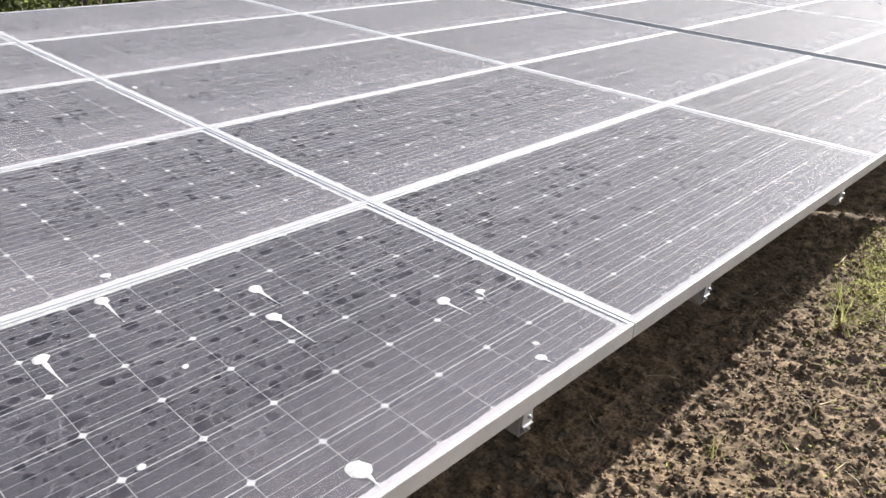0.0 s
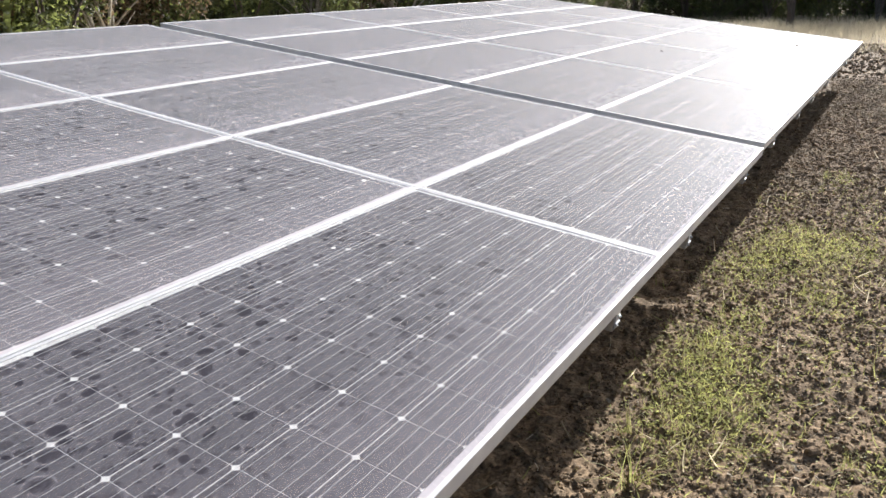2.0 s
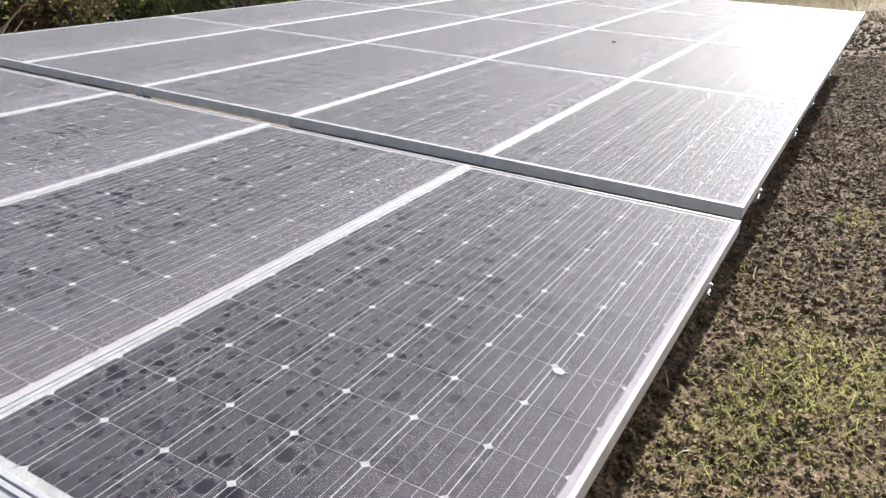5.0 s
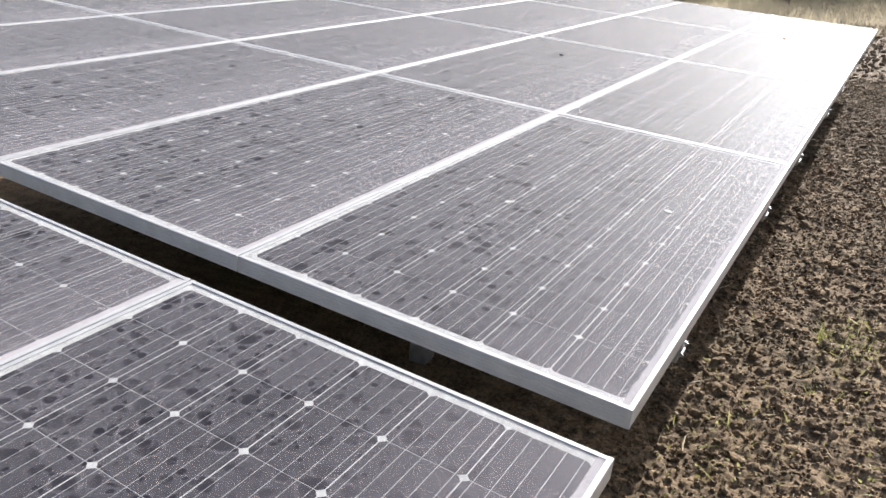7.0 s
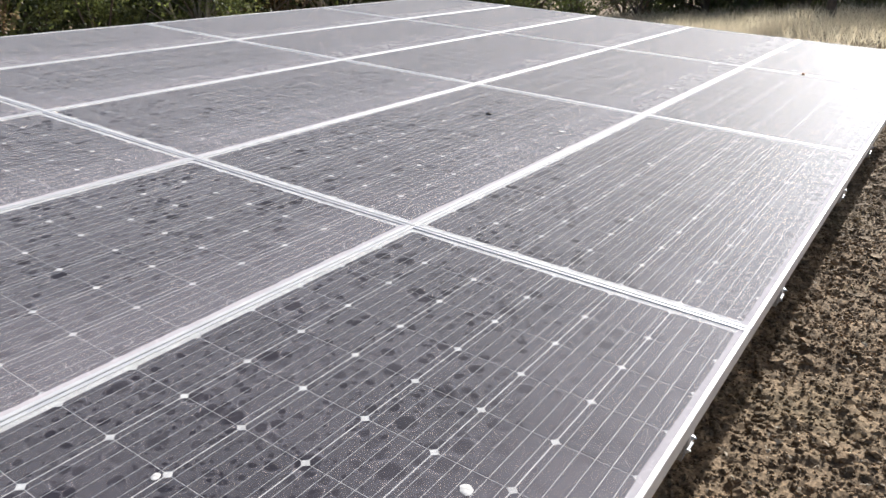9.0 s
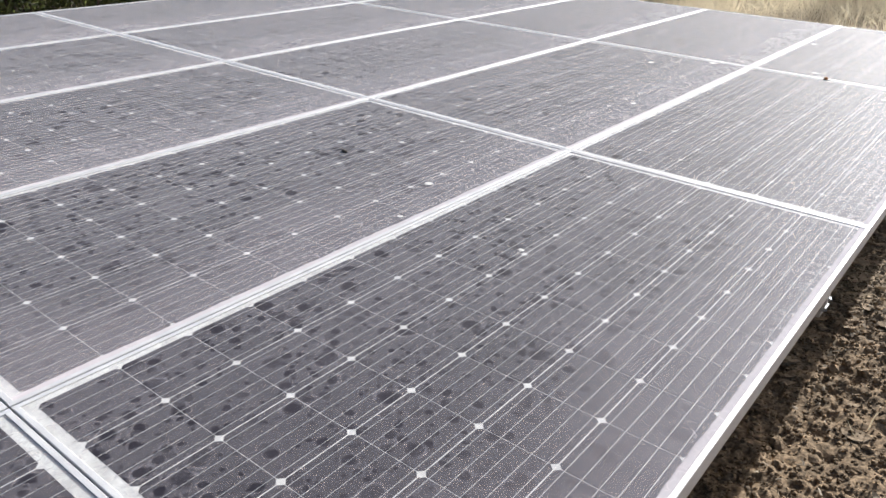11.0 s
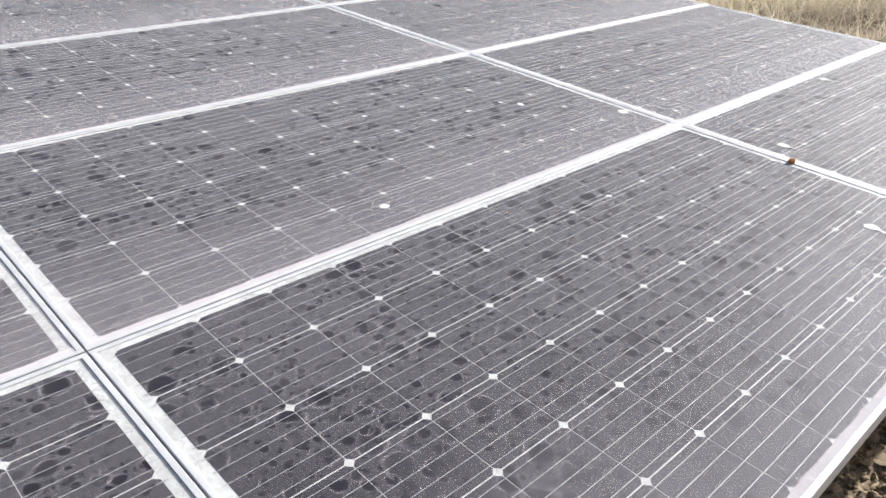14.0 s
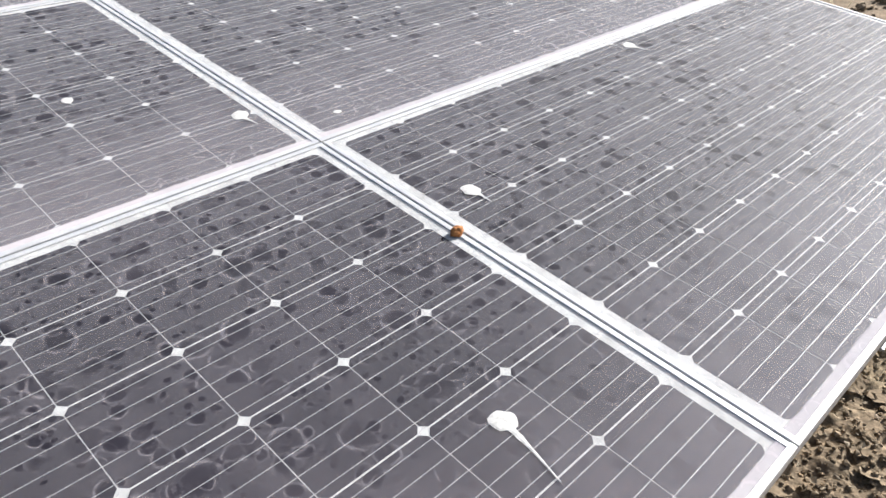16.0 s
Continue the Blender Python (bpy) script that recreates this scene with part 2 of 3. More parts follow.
def box(bm, a, b, bevel=0.0):
    """A box between two corners, its edges taken off by bevel."""
    a, b = Vector(a), Vector(b)
    r = bmesh.ops.create_cube(bm, size=1.0, matrix=Matrix.Translation((a + b) / 2) @ Matrix.Diagonal((*(b - a), 1)))
    if bevel:
        es = list({e for v in r["verts"] for e in v.link_edges})
        bmesh.ops.bevel(bm, geom=es, offset=bevel, segments=1, affect="EDGES")
    return bm


def sweep(bm, path, radii, sides=6):
    """A tapered tube along a line of points."""
    rings = []
    for k, p in enumerate(path):
        p = Vector(p)
        d = (Vector(path[min(k + 1, len(path) - 1)]) - Vector(path[max(k - 1, 0)])).normalized()
        q = d.to_track_quat("Z", "Y")
        rings.append([bm.verts.new(p + q @ Vector((radii[k] * math.cos(a), radii[k] * math.sin(a), 0))) for a in [2 * math.pi * i / sides for i in range(sides)]])
    for r0, r1 in zip(rings, rings[1:]):
        for i in range(sides):
            bm.faces.new((r0[i], r0[(i + 1) % sides], r1[(i + 1) % sides], r1[i]))
    bm.faces.new(rings[0][::-1])
    bm.faces.new(rings[-1])


def lattice(ix, iy, seed):
    h = (ix.astype(np.int64) * 374761393 + iy.astype(np.int64) * 668265263 + seed * 974711) & 0x7FFFFFFF
    h = ((h ^ (h >> 13)) * 1274126177) & 0x7FFFFFFF
    return ((h ^ (h >> 16)) & 0xFFFF) / 65535.0


def value_noise(x, y, size, seed):
    x, y = x / size, y / size
    ix, iy = np.floor(x), np.floor(y)
    fx, fy = x - ix, y - iy
    fx, fy = fx * fx * (3 - 2 * fx), fy * fy * (3 - 2 * fy)
    a, b = lattice(ix, iy, seed), lattice(ix + 1, iy, seed)
    c, d = lattice(ix, iy + 1, seed), lattice(ix + 1, iy + 1, seed)
    return (a * (1 - fx) + b * fx) * (1 - fy) + (c * (1 - fx) + d * fx) * fy


def ground_height(x, y):
    x, y = np.asarray(x, float), np.asarray(y, float)
    near = np.clip((9.0 - np.abs(x)) / 6, 0, 1) * np.clip((24.0 - np.abs(y - 4)) / 8, 0, 1)
    z = 0.05 * (value_noise(x, y, 1.1, 1) - 0.5) + 0.025 * (value_noise(x, y, 0.41, 2) - 0.5)
    clods = 1 - np.abs(2 * value_noise(x, y, 0.11, 3) - 1)
    crumbs = value_noise(x, y, 0.052, 4)
    z += near * (0.009 * (clods - 0.5) + 0.011 * (crumbs - 0.5) + 0.015 * (value_noise(x, y, 0.027, 5) - 0.5) + 0.009 * (value_noise(x, y, 0.0155, 6) - 0.5))
    return z


# ---- ground ----
def stretched(lo, hi, step, far, grow=1.22):
    mid = list(np.arange(lo, hi + step / 2, step))
    left, right, s = [], [], step
    a, b = mid[0], mid[-1]
    while b < far or a > -far:
        s *= grow
        a, b = a - s, b + s
        left.append(a)
        right.append(b)
    return np.array(left[::-1] + mid + right)


def build_ground():
    xs, ys = stretched(-0.45, 1.2, 0.0095, 400), stretched(-0.4, 12.2, 0.0105, 400)
    gx, gy = np.meshgrid(xs, ys)
    gz = ground_height(gx, gy)
    nx, ny = len(xs), len(ys)
    co = np.stack([gx, gy, gz], -1).reshape(-1, 3)
    i = np.arange(nx * ny).reshape(ny, nx)
    quads = np.stack([i[:-1, :-1], i[:-1, 1:], i[1:, 1:], i[1:, :-1]], -1).reshape(-1, 4)
    me = bpy.data.meshes.new("ground")
    me.vertices.add(len(co))
    me.vertices.foreach_set("co", co.ravel())
    me.loops.add(quads.size)
    me.loops.foreach_set("vertex_index", quads.ravel().astype(np.int32))
    me.polygons.add(len(quads))
    me.polygons.foreach_set("loop_start", np.arange(0, quads.size, 4, dtype=np.int32))
    me.polygons.foreach_set("use_smooth", np.ones(len(quads), bool))
    me.update()
    me.validate()
    me.materials.append(SOIL)
    return tagged(new("ground", me), "bare brown crumbly soil with clods beside the panels", "ground", kind="structure")


build_ground()

# ---- solar tables ----
PW, PL, GAP = 1.000, 1.964, 0.004
PITCH_U, PITCH_V = 1.004, 1.968
FRAME_H, LIP = 0.044, 0.011
CELL_P, CELL_S = 0.1585, 0.1559
TABLE_A = pose(0, 0, 0.568, 0, 8.2, 0)
TABLE_B = TABLE_A @ Matrix.Translation((-2.517, 8.154, 0.005)) @ pose(0, 0, 0, 0.10, 0.086, -0.02) @ Matrix.Translation((2.5, -8.0, 0))


def rail_mesh(a, b, top, edge, along_y):
    """An extruded frame rail from a to b, the outer face of the short ones ribbed by four shallow grooves."""
    at, out = edge
    prof = [(-LIP, -FRAME_H), (-LIP, top - 0.0006), (-LIP + 0.0006, top), (-0.0012, top), (0, top - 0.0012)]
    for k in range(0 if along_y else 4):
        z = -0.0090 - 0.0082 * k
        prof += [(0, z), (-0.0011, z - 0.0007), (-0.0011, z - 0.0017), (0, z - 0.0024)]
    prof += [(0, -FRAME_H)]
    n = len(prof)
    verts = []
    for e in (a, b):
        for d, z in prof:
            w = at + d * out
            verts.append((w, e, z) if along_y else (e, w, z))
    faces = [(i, (i + 1) % n, (i + 1) % n + n, i + n) for i in range(n)]
    bm = bmesh.new()
    vs = [bm.verts.new(v) for v in verts]
    for f in faces + [tuple(range(n)), tuple(range(2 * n - 1, n - 1, -1))]:
        bm.faces.new([vs[i] for i in f])
    bmesh.ops.recalc_face_normals(bm, faces=bm.faces)
    return bm


def build_panel():
    """A 72-cell module lying with its long side along y; its low outer corner is the origin, its face at z = 0."""
    panel = thing("solar_panel", "dusty dark solar panel with drop marks in an aluminium frame", "solar panel", "panels of the array")
    mu, mv = (PW - 6 * CELL_P) / 2, (PL - 12 * CELL_P) / 2
    for side in (0, 1):
        part("frame_rail", rail_mesh(0, PL, 0.0, (-side * PW, 1 - 2 * side), True), ALU, panel)
    for side in (0, 1):
        part("frame_rail", rail_mesh(-PW + LIP, -LIP, -0.0002, (side * PL, 2 * side - 1), False), ALU, panel)
    part("backsheet", box(bmesh.new(), (-PW + LIP, LIP, -0.0060), (-LIP, PL - LIP, -0.0030)), BACKSHEET, panel, "white backsheet showing between the cells")
    pane = mesh_of("glass_pane", [(-PW + LIP, LIP, -0.0012), (-LIP, LIP, -0.0012), (-LIP, PL - LIP, -0.0012), (-PW + LIP, PL - LIP, -0.0012)], [(0, 1, 2, 3)])
    glass = part("glass_pane", pane, GLASS, panel, "dust-filmed glass with dried drop marks")
    glass.visible_shadow = False
    # a cell: a square with its corners cut off
    h, c = CELL_S / 2, 0.0088
    k = CELL_P / 2 - 0.0008
    ring = [(-h + c, -k), (h - c, -k), (h, -k + c), (h, k - c), (h - c, k), (-h + c, k), (-h, k - c), (-h, -k + c)]
    verts = [(x, y, 0) for x, y in ring] + [(x, y, -0.0006) for x, y in ring]
    faces = [tuple(range(8))] + [(i + 8, (i + 1) % 8 + 8, (i + 1) % 8, i) for i in range(8)]
    cell_mesh = mesh_of("cell", verts, faces, [CELL])
    # five tinned ribbons over each string of twelve cells
    verts, faces = [], []
    for k in range(5):
        x = (k - 2) * CELL_P / 5
        b = len(verts)
        for dx, z in ((-0.00060, -0.0026), (-0.00045, -0.0022), (0.00045, -0.0022), (0.00060, -0.0026)):
            verts += [(x + dx, mv - 0.006, z), (x + dx, PL - mv + 0.006, z)]
        faces += [(b + 2 * i, b + 2 * i + 2, b + 2 * i + 3, b + 2 * i + 1) for i in range(3)]
    ribbon_mesh = mesh_of("ribbon", verts, faces, [RIBBON])
    for i in range(6):
        x = -(mu + CELL_P * (i + 0.5))
        r = part("ribbon", ribbon_mesh, None, panel)
        r.location = (x, 0, 0)
        for j in range(12):
            o = part("cell", cell_mesh, None, panel)
            o.location = (x, mv + CELL_P * (j + 0.5), -0.0027)
    return panel


def panel_place(u, v):
    return Matrix.Translation((-(u * PITCH_U), v * PITCH_V + GAP / 2, 0))


first_panel = build_panel()
first_panel.matrix_basis = TABLE_A @ panel_place(0, -1)
for table, columns in ((TABLE_A, (-1, 0, 1)), (TABLE_B, (2, 3, 4, 5))):
    for v in columns:
        for u in range(5):
            if (u, v) != (0, -1):
                copy_thing(first_panel, table @ panel_place(u, v))


def channel(bm, x0, x1, y, z, w=0.041, h=0.062, t=0.0025):
    """A slotted strut running along x: base and two flanks with turned-in lips."""
    box(bm, (x0, y - w / 2, z - h), (x1, y + w / 2, z - h + t))
    box(bm, (x0, y - w / 2, z - h + t), (x1, y - w / 2 + t, z))
    box(bm, (x0, y + w / 2 - t, z - h + t), (x1, y + w / 2, z))
    box(bm, (x0, y - w / 2 + t, z - t), (x1, y - w / 2 + 0.011, z))
    box(bm, (x0, y + w / 2 - 0.011, z - t), (x1, y + w / 2 - t, z))


def bolt_mesh():
    bm = bmesh.new()
    bmesh.ops.create_cone(bm, cap_ends=True, segments=6, radius1=0.0095, radius2=0.0085, depth=0.009, matrix=Matrix.Translation((0, 0, 0.0045)))
    bmesh.ops.create_cone(bm, cap_ends=True, segments=10, radius1=0.0045, radius2=0.004, depth=0.008, matrix=Matrix.Translation((0, 0, 0.011)))
    bmesh.ops.create_cone(bm, cap_ends=True, segments=14, radius1=0.0125, radius2=0.0125, depth=0.002, matrix=Matrix.Translation((0, 0, -0.001)))
    me = bpy.data.meshes.new("bolt")
    bm.to_mesh(me)
    bm.free()
    return me


BOLT = bolt_mesh()


def build_mount(table, columns):
    """Rails up the slope, two beams along the row and posts into the ground, all under the panels."""
    mount = thing("mounting_frame", "galvanised steel mounting frame under the panels", "mounting frame", "mounting frames")
    mount.matrix_basis = table
    y0, y1 = columns[0] * PITCH_V, (columns[-1] + 1) * PITCH_V
    for v in columns:
        for off in (0.42, 1.55):
            y = v * PITCH_V + off
            bm = bmesh.new()
            channel(bm, -5.03, -0.006, y, -FRAME_H - 0.001)
            rail = part("rail", bm, STEEL, mount)
            clamp = bmesh.new()
            box(clamp, (-0.0055, y - 0.017, -0.078), (-0.001, y + 0.017, -FRAME_H - 0.0012), 0.001)
            box(clamp, (-0.040, y - 0.017, -0.0825), (0.003, y + 0.017, -0.0782), 0.001)
            part("end_clamp", clamp, ALU, rail)
            for z, dx in ((-0.060, -0.001), (-0.094, -0.006)):
                b = part("bolt", BOLT, STEEL, rail)
                b.location, b.rotation_euler, b.scale = (dx, y + 0.004, z), (0, radians(90), 0), (0.58, 0.58, 0.6)
    for x in (-0.95, -4.05):
        bm = bmesh.new()
        box(bm, (x - 0.03, y0 + 0.36, -0.185), (x + 0.03, y1 - 0.36, -0.104), 0.003)
        part("beam", bm, STEEL, mount)
        n = len(columns) + 1
        for k in range(n):
            y = y0 + 0.85 + (y1 - y0 - 1.7) * k / (n - 1)
            foot = -(0.62 + 0.145 * -x)
            bm = bmesh.new()
            box(bm, (x - 0.035, y - 0.035, foot), (x + 0.035, y + 0.035, -0.186), 0.004)
            part("post", bm, STEEL, mount)
    return mount


build_mount(TABLE_A, (-1, 0, 1))
build_mount(TABLE_B, (2, 3, 4, 5))

# ---- what lies on the panels ----
def dropping_mesh(run_x, run_y, size, seed):
    """A flattened splash with a trickle that thins out down the slope."""
    rnd = random.Random(seed)
    bm = bmesh.new()
    n = 18
    for h, k in ((0.0, 1.25), (0.0006, 1.0), (0.0009, 0.5)):
        for i in range(n):
            a = 2 * math.pi * i / n
            r = size * k * (1 + 0.10 * math.sin(2 * a + seed) + 0.05 * math.sin(5 * a + 2 * seed) + rnd.uniform(-0.04, 0.04))
            bm.verts.new((r * math.cos(a), r * 1.05 * math.sin(a), h))
    bm.verts.ensure_lookup_table()
    for k in range(2):
        for i in range(n):
            j = (i + 1) % n
            bm.faces.new([bm.verts[q] for q in (k * n + i, k * n + j, (k + 1) * n + j, (k + 1) * n + i)])
    bm.faces.new([bm.verts[2 * n + i] for i in range(n)])
    length = math.hypot(run_x, run_y)
    if length > size * 1.3:
        d, side = Vector((run_x, run_y, 0)) / length, Vector((-run_y, run_x, 0)) / length
        rows, steps = [], 12
        for k in range(steps + 1):
            f = k / steps
            w = size * (0.40 * (1 - f) ** 2.0 + 0.08) * (1 + rnd.uniform(-0.25, 0.25))
            c = d * (size * 0.5 + (length - size * 0.5) * f) + side * (size * 0.10 * math.sin(4 * f + seed))
            rows.append([bm.verts.new(c + side * w), bm.verts.new(c + Vector((0, 0, 0.0005))), bm.verts.new(c - side * w)])
        for a, b in zip(rows, rows[1:]):
            bm.faces.new((a[0], a[1], b[1], b[0]))
            bm.faces.new((a[1], a[2], b[2], b[1]))
    bmesh.ops.recalc_face_normals(bm, faces=bm.faces)
    me = bpy.data.meshes.new("bird_dropping")
    bm.to_mesh(me)
    bm.free()
    me.materials.append(DROPPING)
    return me


# place on the panel face, run of the trickle, size
SPLASHES = [
    (-0.613, -0.637, 0.155, 0.008, 0.0145),
    (-0.756, -0.594, 0.112, 0.004, 0.0145),
    (-0.798, -1.104, 0.136, 0.001, 0.0145),
    (-0.394, -0.275, 0.090, 0.002, 0.0145),
    (-0.364, -0.167, 0.041, -0.020, 0.0100),
    (-0.070, -0.291, 0.041, 0.002, 0.0100),
    (-0.078, -0.826, 0.059, 0.001, 0.0190),
    (-0.949, -0.904, 0.130, -0.002, 0.0145),
    (-0.570, -0.894, 0.000, 0.000, 0.0065),
    (-0.347, -1.104, 0.000, 0.000, 0.0065),
    (-1.187, -0.813, 0.000, 0.000, 0.0065),
    (-1.067, -0.841, 0.025, 0.001, 0.0100),
    (-0.114, -0.254, 0.000, 0.000, 0.0065),
    (-2.753, 0.066, 0.048, -0.004, 0.0100),
    (-0.167, 2.776, 0.026, 0.007, 0.0100),
    (-1.195, 1.887, 0.044, 0.017, 0.0100),
    (-0.856, 1.273, 0.000, 0.000, 0.0065),
    (-3.389, 1.545, 0.015, 0.019, 0.0100),
]
SPLASHES += [
    (-0.302, 9.732, 0.110, -0.017, 0.0145),
    (-0.710, 10.106, 0.052, 0.004, 0.0145),
    (-1.464, 9.683, 0.029, 0.001, 0.0100),
    (-1.208, 9.930, 0.051, 0.007, 0.0145),
    (-0.955, 11.010, 0.059, 0.018, 0.0145),
    (-1.104, 10.104, 0.000, 0.000, 0.0065),
    (-1.177, 7.415, 0.023, 0.001, 0.0100),
    (-1.072, 7.161, 0.000, 0.000, 0.0065),
    (-0.694, 7.213, 0.000, 0.000, 0.0065),
    (-0.261, 5.185, 0.014, -0.010, 0.0100),
    (-0.685, 4.899, 0.000, 0.000, 0.0065),
    (-1.142, 8.804, 0.019, 0.001, 0.0100),
    (-0.133, 8.038, 0.000, 0.000, 0.0090),
]
for k, (x, y, rx, ry, size) in enumerate(SPLASHES):
    ob = new("bird_dropping", dropping_mesh(rx, ry, size, k + 1))
    ob.matrix_basis = (TABLE_B if y > 4 else TABLE_A) @ Matrix.Translation((x + (0.017 if y > 4 else 0), y - (0.154 if y > 4 else 0), -0.0010))
    long = math.hypot(rx, ry) > 0.05
    tagged(ob, "dried white bird dropping with a trickle on the glass" if long else "small dried white bird dropping on the glass", "bird dropping", "droppings on the panels")


def lump(name, label, category, mat, m, size, seed):
    bm = bmesh.new()
    bmesh.ops.create_icosphere(bm, subdivisions=3, radius=1.0)
    for v in bm.verts:
        v.co *= 1 + 0.35 * noise.noise(v.co * 1.7 + Vector((seed, 0, 0))) + 0.12 * noise.noise(v.co * 5 + Vector((0, seed, 0)))
        v.co = Vector((v.co.x * size[0], v.co.y * size[1], max(v.co.z, -0.5) * size[2]))
    me = bpy.data.meshes.new(name)
    bm.to_mesh(me)
    bm.free()
    me.materials.append(mat)
    ob = new(name, me)
    ob.matrix_basis = m
    return tagged(ob, label, category)


lump("rusty_clamp_head", "rust-brown lump on the seam between two panels", "clamp", RUST, TABLE_B @ Matrix.Translation((-0.612, 9.829, 0.004)), (0.011, 0.013, 0.009), 3)
lump("dirt_crumb", "small dark lump on the glass", "dirt", DARK_LUMP, TABLE_B @ Matrix.Translation((-1.57, 7.297, 0.001)), (0.014, 0.010, 0.006), 8)


# ---- soil crumbs, weeds and litter ----
def joined(name, base_v, base_f, mats4, label, category, material, smooth=False):
    """Many placed copies of one small shape, or of several in turn, in a single mesh."""
    vs, fs, off = [], [], 0
    for k, m in enumerate(mats4):
        bv, bf = base_v[k % len(base_v)], base_f[k % len(base_f)]
        m = np.array(m)
        vs.append(bv @ m[:3, :3].T + m[:3, 3])
        fs.append(bf + off)
        off += len(bv)
    co, tri = np.concatenate(vs), np.concatenate(fs)
    w = tri.shape[1]
    me = bpy.data.meshes.new(name)
    me.vertices.add(len(co))
    me.vertices.foreach_set("co", co.ravel())
    me.loops.add(tri.size)
    me.loops.foreach_set("vertex_index", tri.ravel().astype(np.int32))
    me.polygons.add(len(tri))
    me.polygons.foreach_set("loop_start", np.arange(0, tri.size, w, dtype=np.int32))
    me.polygons.foreach_set("use_smooth", np.full(len(tri), smooth))
    me.update()
    me.materials.append(material)
    return tagged(new(name, me), label, category, kind="stuff")


def lump_shapes(sub, count, rough):
    vs, fs = [], []
    for k in range(count):
        bm = bmesh.new()
        bmesh.ops.create_icosphere(bm, subdivisions=sub, radius=1.0)
        for v in bm.verts:
            v.co *= 1 + rough * noise.noise(v.co * 1.3 + Vector((k * 7.3, 1, 2))) + 0.5 * rough * noise.noise(v.co * 3.1 + Vector((1, k * 3.7, 2)))
        vs.append(np.array([v.co[:] for v in bm.verts]))
        fs.append(np.array([[v.index for v in f.verts] for f in bm.faces]))
        bm.free()
    return vs, fs


def scatter(count, x0, x1, y0, y1, lo, hi, seed, flat=1.0, sink=0.2, keep=None, tilt=0.5):
    """Poses spread over a stretch of the ground."""
    rng = np.random.default_rng(seed)
    out, xy = [], []
    while len(xy) < count:
        x, y = rng.uniform(x0, x1), rng.uniform(y0, y1)
        if keep is None or rng.random() <= keep(x, y):
            xy.append((x, y))
    xy = np.array(xy)
    for (x, y), h in zip(xy, ground_height(xy[:, 0], xy[:, 1])):
        s = lo * (hi / lo) ** (rng.random() ** 2.2)
        z = h + s * (0.5 - sink)
        e = Euler((rng.uniform(-tilt, tilt), rng.uniform(-tilt, tilt), rng.uniform(0, 6.28)))
        out.append(Matrix.LocRotScale((x, y, z), e, (s, s * rng.uniform(0.6, 1.0), s * flat * rng.uniform(0.5, 0.9))))
    return out


v2, f2 = lump_shapes(2, 8, 0.55)
v1, f1 = lump_shapes(1, 10, 0.55)
joined("soil_clods", v2, f2, scatter(5200, -0.40, 1.4, -0.4, 12.5, 0.008, 0.030, 11, flat=0.85, sink=0.38), "brown clods of dry soil", "soil clods", SOIL)
joined("soil_crumbs", v1, f1, scatter(46000, -0.25, 1.0, -0.2, 12.2, 0.004, 0.013, 12, flat=0.95, sink=0.22), "loose crumbs of dry soil", "soil crumbs", SOIL)

joined("far_clods", v1, f1, scatter(5200, -1.6, 3.2, 12.3, 20.0, 0.015, 0.05, 14, sink=0.3), "brown clods of soil past the end of the array", "soil clods", SOIL)


# curled plates of dried mud
def plate_shapes(count):
    vs, fs = [], []
    for k in range(count):
        rnd = random.Random(k)
        n = 7
        rim = [(math.cos(6.283 * i / n) * rnd.uniform(0.65, 1.05), math.sin(6.283 * i / n) * rnd.uniform(0.65, 1.05)) for i in range(n)]
        top = [(x, y, 0.10 + 0.16 * (x * x + y * y) + rnd.uniform(-0.03, 0.05)) for x, y in rim]
        v = [(0, 0, 0.13)] + [(0.55 * x, 0.55 * y, 0.12) for x, y in rim] + top + [(0.94 * x, 0.94 * y, z - 0.16) for x, y, z in top]
        f = []
        for i in range(n):
            j = (i + 1) % n
            f += [(0, 1 + i, 1 + j), (1 + i, 1 + n + i, 1 + n + j), (1 + i, 1 + n + j, 1 + j)]
            f += [(1 + n + i, 1 + 2 * n + i, 1 + 2 * n + j), (1 + n + i, 1 + 2 * n + j, 1 + n + j)]
        vs.append(np.array(v))
        fs.append(np.array(f))
    return vs, fs


MUD = plain("dried_mud", (0.11, 0.081, 0.052), (0.35, 0.272, 0.182), 0.95, 0, 14, 0.9, 0.0, 110, 0.1)
vp, fp = plate_shapes(9)
joined("mud_flakes", vp, fp, scatter(2600, -0.28, 0.9, 7.8, 12.6, 0.012, 0.048, 13, flat=0.45, sink=0.46, tilt=0.12, keep=lambda x, y: min(1.0, max(0.0, (y - 7.6) / 2.6))), "curled tan flakes of dried mud", "mud flakes", MUD)


def leaf_shape(bend, narrow):
    v = np.array([(-0.5 * narrow, 0, 0), (0.5 * narrow, 0, 0), (-0.42 * narrow, 0.55, bend * 0.6), (0.42 * narrow, 0.55, bend * 0.6), (0, 1.0, bend * 0.4), (0, 0.5, bend * 0.9)])
    f = np.array([(0, 1, 5), (0, 5, 2), (1, 3, 5), (2, 5, 4), (5, 3, 4)])
    return v, f


def blade_shape(bend, w):
    rows = [(0.0, 0.0, w), (0.35, bend * 0.12, w * 0.9), (0.70, bend * 0.45, w * 0.6), (0.95, bend, 0.08 * w)]
    v = np.array([p for z, y, k in rows for p in ((-k, y, z), (k, y, z))])
    f = np.array([t for i in range(3) for t in ((2 * i, 2 * i + 1, 2 * i + 3), (2 * i, 2 * i + 3, 2 * i + 2))])
    return v, f


